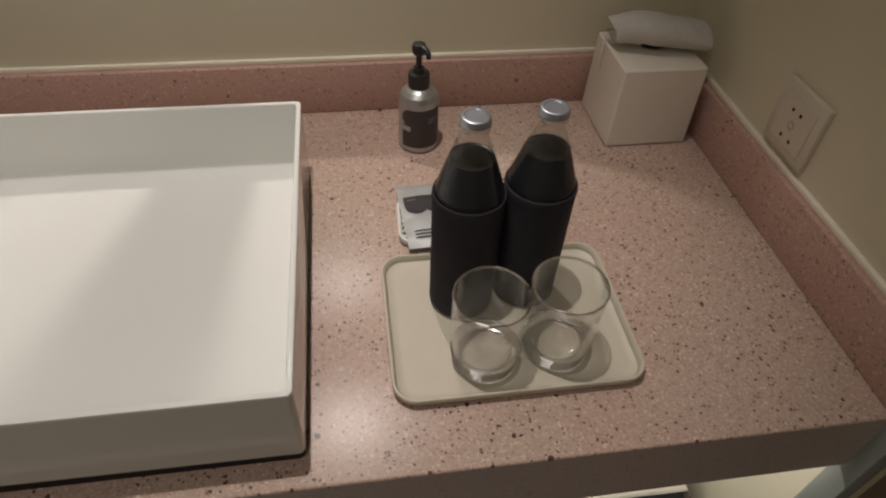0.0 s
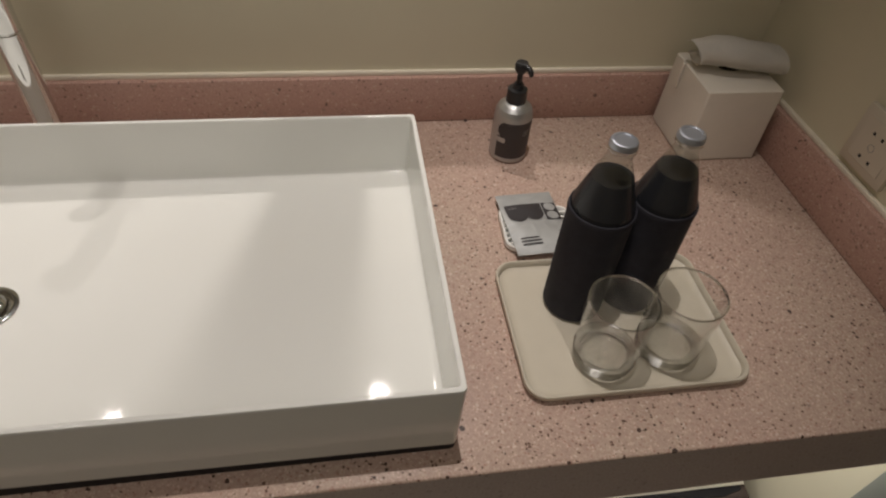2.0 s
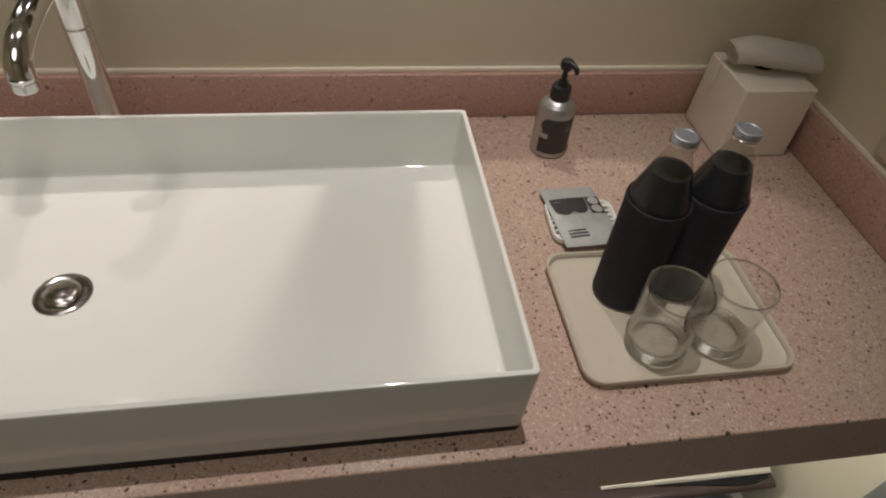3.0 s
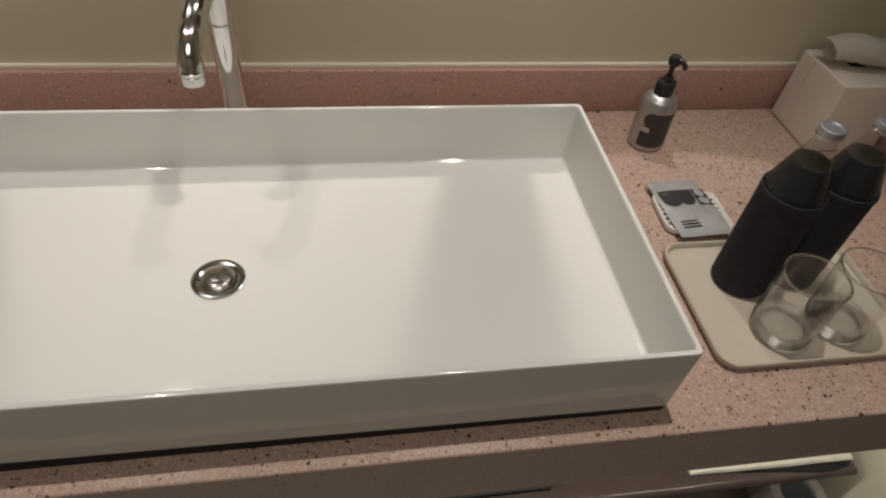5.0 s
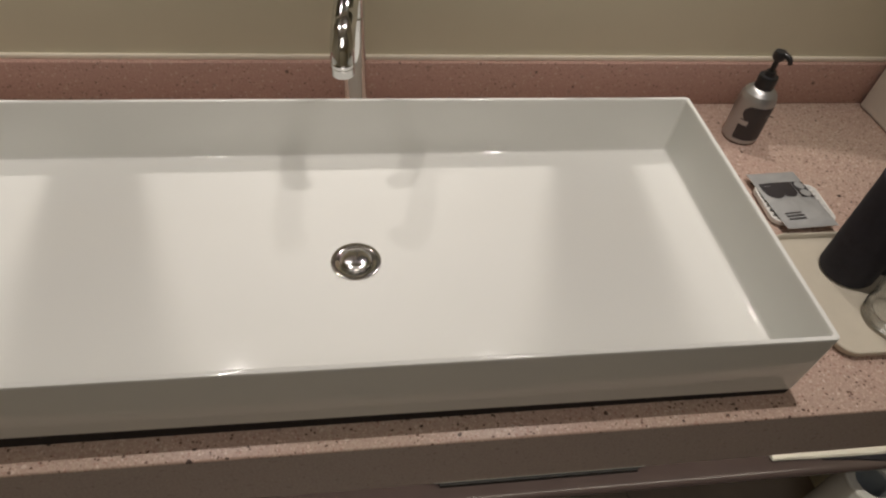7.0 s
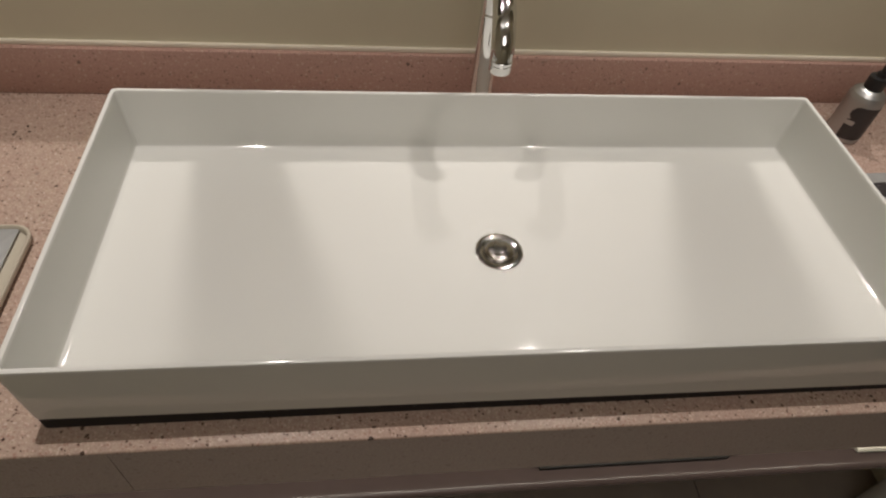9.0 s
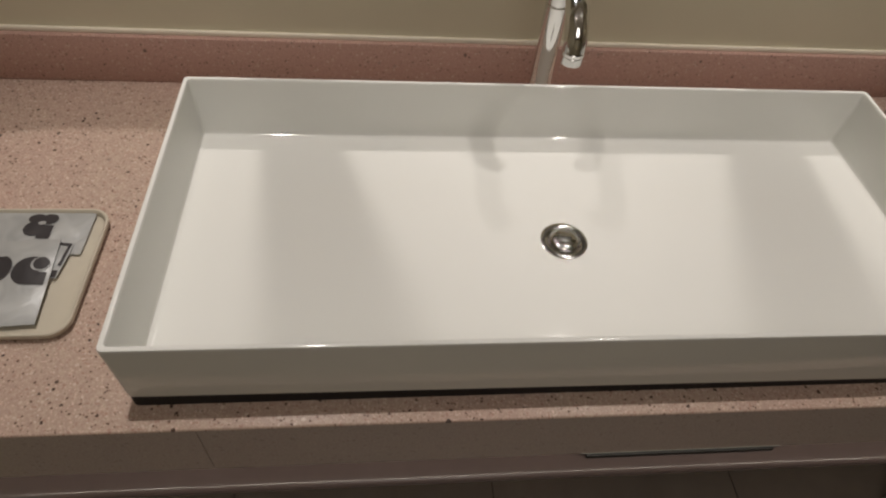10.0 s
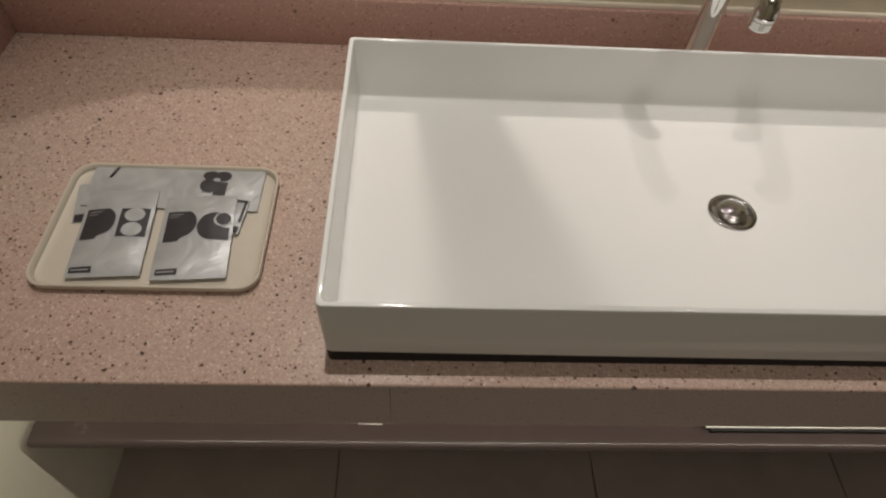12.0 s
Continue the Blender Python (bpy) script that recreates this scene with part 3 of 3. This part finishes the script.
sachet((-0.4385, -0.268, TOP + 0.0125), (0.083, 0.124), 3, -1.5, 0, 23.0,
       [("printed_shape", disc_rows(-0.0200, 0.0165, 0.0150, 0.0165), M_INK, 0.0012), ("printed_shape", disc_rows(0.0030, 0.0170, 0.0145, 0.0160), M_INK, 0.0013),
        ("printed_shape", bar_rows(-0.0355, 0.0175, 0.019, 0.036, 4), M_INK, 0.0011),
        ("printed_shape", bar_rows(0.0188, 0.0405, 0.000, 0.036), M_INK, 0.0012), ("printed_disc", disc_rows(0.0296, 0.0268, 0.0085, 0.0082), M_FOIL, 0.0017),
        ("printed_disc", disc_rows(0.0296, 0.0092, 0.0085, 0.0082), M_FOIL, 0.0017),
        ("print_line", bar_rows(-0.031, -0.020, 0.0275, 0.0287, 1), M_INKGREY, 0.0016),
        ("print_line", bar_rows(-0.030, -0.004, -0.034, -0.0315, 1), M_INK, 0.0012), ("print_line", bar_rows(-0.030, -0.002, -0.040, -0.037, 1), M_INK, 0.0012),
        ("print_line", bar_rows(-0.030, -0.002, -0.046, -0.043, 1), M_INK, 0.0012)], "silver foil sachet resting on the soap dish", 0.003)

# ---- water bottles ----


def water_bottle(at, turn):
    ob = thing("water_bottle", at, "clear glass water bottle in a black fabric sleeve, silver cap", "bottle", "bottles on the tray", turn)
    part("sleeve", lathe([(0.030, 0.0), (0.0345, 0.002), (0.0362, 0.006), (0.0366, 0.080), (0.0368, 0.150), (0.0374, 0.155), (0.0375, 0.159), (0.0370, 0.1618), (0.0360, 0.1626), (0.0352, 0.1615), (0.0351, 0.157)], 48, close_last=False), M_SLEEVE, ob, "black stretch fabric sleeve")
    part("glass", lathe([(0.0223, 0.2036), (0.0172, 0.217), (0.0142, 0.2255), (0.0130, 0.2305), (0.0126, 0.233), (0.0130, 0.2355), (0.0142, 0.2368), (0.0144, 0.2385), (0.0138, 0.2400), (0.0126, 0.2408), (0.0124, 0.243)], 48, close_first=False, close_last=False), M_NECK, ob)
    part("neck_ring", lathe([(0.0142, 0.2362), (0.0150, 0.2374), (0.0148, 0.2392), (0.0136, 0.2400)], 48, close_first=False, close_last=False), M_RIM, ob)
    # also serves as the bottle's outer surface below the water line
    part("water", lathe([(0.020, 0.004), (0.0335, 0.008), (0.0343, 0.014), (0.0348, 0.160), (0.0340, 0.167), (0.0300, 0.180), (0.0248, 0.196), (0.0223, 0.2035), (0.0214, 0.2034), (0.0196, 0.2026), (0.001, 0.2024)], 48), M_WATER, ob)
    part("cap", lathe([(0.0136, 0.2412), (0.0146, 0.2416), (0.0148, 0.2428), (0.0143, 0.2442), (0.0141, 0.2468), (0.0134, 0.2482), (0.0120, 0.2488), (0.0106, 0.2488), (0.0098, 0.2480), (0.0006, 0.2480)], 40), M_CAP, ob, "blue-grey metal cap")
    return ob


water_bottle((-0.4245, -0.405, TOP + 0.004), 0)
water_bottle((-0.3495, -0.397, TOP + 0.004), 25)

# ---- tumblers ----
tumbler = thing("glass_tumbler", (-0.4125, -0.491, TOP + 0.0042), "clear glass tumbler with a ridged heavy base", "tumbler", "tumblers on the tray")
part("wall", lathe([(0.0340, 0.0212), (0.0358, 0.0208), (0.0372, 0.034), (0.0382, 0.066), (0.0386, 0.0995), (0.0371, 0.0995), (0.0366, 0.066), (0.0356, 0.034), (0.0340, 0.0212)], 64, close_first=False, close_last=False), M_GLASS, tumbler)
part("lip", lathe([(0.0386, 0.0992), (0.0391, 0.1005), (0.0388, 0.1020), (0.0379, 0.1026), (0.0370, 0.1020), (0.0368, 0.1005), (0.0371, 0.0992), (0.0386, 0.0992)], 64, close_first=False, close_last=False), M_RIM, tumbler)
base_profile = [(0.0270, 0.0006), (0.0312, 0.0), (0.0332, 0.0018)]
for k in range(4):
    zk, rk = 0.0030 + 0.0045 * k, 0.0338 + 0.0006 * k
    base_profile += [(rk, zk), (rk + 0.0012, zk + 0.0011), (rk + 0.0012, zk + 0.0022), (rk - 0.0002, zk + 0.0035)]
base_profile += [(0.0358, 0.0205), (0.0341, 0.0209), (0.0328, 0.0180), (0.0305, 0.0150), (0.0275, 0.0132), (0.0245, 0.0124), (0.016, 0.0115), (0.0006, 0.0112)]
part("base", lathe(base_profile, 64), M_BASEGLASS, tumbler, "thick ridged glass base")
for k in range(4):
    zr, rr = 0.0047 + 0.0045 * k, 0.0352 + 0.0006 * k
    part("ridge", lathe([(rr - 0.0012, zr - 0.0014), (rr, zr - 0.0007), (rr + 0.0003, zr), (rr, zr + 0.0007), (rr - 0.0012, zr + 0.0014), (rr - 0.0012, zr - 0.0014)], 64, close_first=False, close_last=False), M_RIM, tumbler)
part("inner_ring", lathe([(0.0258, 0.0128), (0.0264, 0.0142), (0.0276, 0.0146), (0.0284, 0.0138)], 64, close_first=False, close_last=False), M_RIM, tumbler)
copy_thing(tumbler, pose(-0.3330, -0.486, TOP + 0.0042, 0, 0, 40))

# ---- tissue box ----
tb = thing("tissue_box", (-0.0910, -0.0685, TOP), "off-white cube tissue box with a tissue pulled out", "tissue box")
TW, TD, TH = 0.0645, 0.0625, 0.1265
part("box_shell", shell(-TW, TW, -TD, TD, [(0.0045, 0.0, 0.003), (0.0045, 0.0018, 0.003), (0.0006, 0.0020, 0.003), (0.0, 0.0032, 0.004), (0.0002, 0.006, 0.004), (0.002, TH - 0.004, 0.004), (0.0022, TH - 0.0012, 0.004), (0.0034, TH, 0.004), (0.006, TH, 0.004)], 3), M_BOX, tb)
# flat black disc on the closed top, for the shade inside the opening
part("slot", lathe([(0.001, 0.0), (0.015, 0.0), (0.015, 0.0006)], 28), M_BLACK, tb)
tb.children[-1].location = (0.006, 0.012, TH + 0.0002)
tb.children[-1].scale = (1.25, 0.72, 1)
part("pull_tab", boxed(-TW - 0.0035, -TW + 0.001, 0.022, 0.027, TH - 0.042, TH + 0.001, bevel=0.0008, seg=1), M_BOX, tb)
# the tissue: a wide fold that rises from the slot and rolls over
bm = bmesh.new()
rows = []
for j in range(25):
    f = j / 24
    a = radians(-62 + 292 * f)
    ring = []
    for i in range(41):
        g = i / 40
        wide = 0.0205 - 0.004 * max(0.0, 0.25 - g) * 4 + 0.0035 * noise.noise((g * 3.2, f * 2.6, 7.0))
        crease = 0.0016 * abs(noise.noise((g * 9 + f * 2, f * 4, 2.0))) + 0.0007 * noise.noise((g * 26, f * 15, 5.0))
        x = -0.067 + 0.134 * g + 0.005 * math.sin(5 * f) + 0.006 * (f - 0.5) * (2 * g - 1)
        y = 0.010 - 0.020 * g - wide * 1.35 * math.sin(a) - 1.5 * crease
        z = TH + 0.0270 + 0.009 * math.sin(math.pi * min(1.0, g * 1.6) * 0.62) - 1.0 * wide * math.cos(a) - 0.012 * g + 2.0 * crease
        z = max(z, TH + 0.0015)
        ring.append(bm.verts.new((x, y, z)))
    rows.append(ring)
for a, b in zip(rows, rows[1:]):
    for i in range(40):
        bm.faces.new((a[i], a[i + 1], b[i + 1], b[i]))
bmesh.ops.solidify(bm, geom=bm.faces[:], thickness=0.0006)
part("tissue", bm, M_TISSUE, tb, "white crumpled tissue", smooth=180)

# ---- wall socket ----
sk = thing("wall_socket", (XR, -0.2925, 0.9935), "beige square five-hole wall socket", "socket")
part("plate", boxed(-0.0085, 0.0, -0.043, 0.043, -0.043, 0.043, bevel=0.002), M_SOCKET, sk)
part("face", boxed(-0.0098, -0.0085, -0.031, 0.031, -0.031, 0.031, bevel=0.0005, seg=1), M_SOCKET, sk)
# black blocks on the face paint the dark of the socket's holes
for hy, hz in ((0.009, 0.014), (-0.007, 0.014), (0.010, -0.022), (-0.008, -0.022)):
    part("pin_hole", boxed(-0.0101, -0.0096, hy - 0.0022, hy + 0.0022, hz - 0.0022, hz + 0.0022), M_BLACK, sk)
part("safety_mark", lathe([(0.0048, 0.0), (0.0056, 0.0), (0.0056, 0.0003), (0.0048, 0.0003), (0.0048, 0.0)], 20, close_first=False, close_last=False), M_INKGREY, sk)
sk.children[-1].matrix_local = pose(-0.0099, 0.001, -0.004, 0, -90, 0)

# ---- below the worktop ----
SHZ = 0.405
shelf = thing("under_shelf", ((XA) / 2, -0.24, SHZ), "dark mauve-brown lacquered shelf with a rolled front lip", "shelf")
HX = -XA / 2
profile = [(0.25, -0.020), (0.25, -0.001), (-0.258, -0.001), (-0.266, 0.0), (-0.272, -0.001), (-0.2755, -0.005), (-0.2765, -0.010), (-0.2755, -0.015), (-0.272, -0.019), (-0.262, -0.020)]
part("board", loft(bmesh.new(), [[(x, y, z) for y, z in profile] for x in (-HX + 0.006, HX - 0.027)]), M_SHELF, shelf)
for bx in (-HX + 0.30, 0.0, HX - 0.30):
    part("bracket", boxed(bx - 0.012, bx + 0.012, -0.10, 0.25, -0.045, -0.0205, bevel=0.002), M_SHELF, shelf)

towel = thing("folded_towel", (-0.195, -0.450, SHZ - 0.001), "white folded towel on the dark shelf", "towel")
bm = bmesh.new()
rings = []
for k in range(13):
    f = k / 12
    x = -0.16 + 0.32 * f
    lift = 0.009 + 0.004 * math.sin(3.1 * f + 0.4) + 0.004 * noise.noise((f * 6, 1, 4))
    rise = 0.020 * max(0.0, f - 0.45) ** 1.3
    rings.append([(x, y, max(0.0, z) + rise) for y, z in ((-0.040 - 0.007 * f, lift * 0.55), (-0.038 - 0.006 * f, lift * 0.95), (-0.02, lift * 1.15), (0.12, lift * 1.3), (0.16, lift), (0.16, 0.0), (-0.02, 0.0), (-0.036, lift * 0.3))])
loft(bm, rings)
part("towel_fold", bm, M_TOWEL, towel)
# near-black wedge that paints the shade under the lifted towel edge
M_FOLD_SHADE = plain("fold_shade", (0.014, 0.014, 0.02), 0.8, vary=0.2, scale=120, bump=0.2, bump_scale=700)
part("lining", loft(bmesh.new(), [[(x, y0, 0.0003), (x, y0 + 0.001, 0.0042), (x, -0.034, 0.0046), (x, -0.034, 0.0003)] for x, y0 in ((-0.06, -0.0435), (0.02, -0.0500), (0.08, -0.0585), (0.12, -0.0600), (0.156, -0.0520))]), M_FOLD_SHADE, towel, "near-black wedge for the shade below the fold")

# stands in for a folded white item; black body paints its dark underside
slab = thing("bathroom_scale", (-0.7925, -0.4205, SHZ - 0.001), "slim dark panel with a white edge on the shelf", "scale")
part("scale_body", boxed(-0.180, 0.178, -0.0660, 0.20, 0.0, 0.0100, bevel=0.001), M_BLACK, slab)
part("scale_top", boxed(-0.190, 0.192, -0.0615, 0.205, 0.0102, 0.0136, bevel=0.0012), M_WHITEPL, slab, "white top plate")

led = thing("led_strip", (-1.085, -0.50, TOP - 0.030), "slim aluminium strip light under the worktop", "strip light")
part("channel", boxed(-1.035, 1.035, -0.009, 0.009, -0.0095, -0.0002, bevel=0.001, seg=1), M_ALU, led)

slip = thing("paper_slip", (-1.583, -0.4370, SHZ - 0.001), "small white folded paper slip on the shelf", "paper")
part("leaf", boxed(-0.022, 0.022, -0.036, 0.05, 0.0, 0.0012), M_TISSUE, slip)
part("folded_leaf", boxed(-0.021, 0.022, -0.040, 0.045, 0.0022, 0.0032), M_TISSUE, slip)
part("spine", boxed(0.020, 0.022, -0.03, 0.04, 0.0012, 0.0022), M_TISSUE, slip)

wb = thing("waste_bin", (-0.088, -0.503, 0.0), "small round white waste bin on the floor", "waste bin")
part("bin_body", lathe([(0.044, 0.0), (0.048, 0.004), (0.053, 0.289), (0.0550, 0.295), (0.0535, 0.300), (0.0350, 0.300), (0.0335, 0.297), (0.0335, 0.02), (0.0, 0.018)], 48, close_last=False), M_BIN, wb)
part("bin_liner", lathe([(0.0332, 0.292), (0.0325, 0.290), (0.0320, 0.10), (0.0, 0.09)], 40, close_first=False, close_last=False), M_BININ, wb)

# ---- floor tiles ----
tile = None
floor_ob = bpy.data.objects["floor"]
for i in range(6):
    for j in range(5):
        x0, y0 = -2.276 + 0.60 * i, -2.69 + 0.60 * j
        x1, y1 = min(x0 + 0.597, 1.19), min(y0 + 0.597, 0.01)
        me = mesh_of("tile", boxed(x0, x1, y0, y1, -0.004, 0.0, bevel=0.001, seg=1), M_FLOOR)
        ob = new("tile", me)
        ob.parent = floor_ob
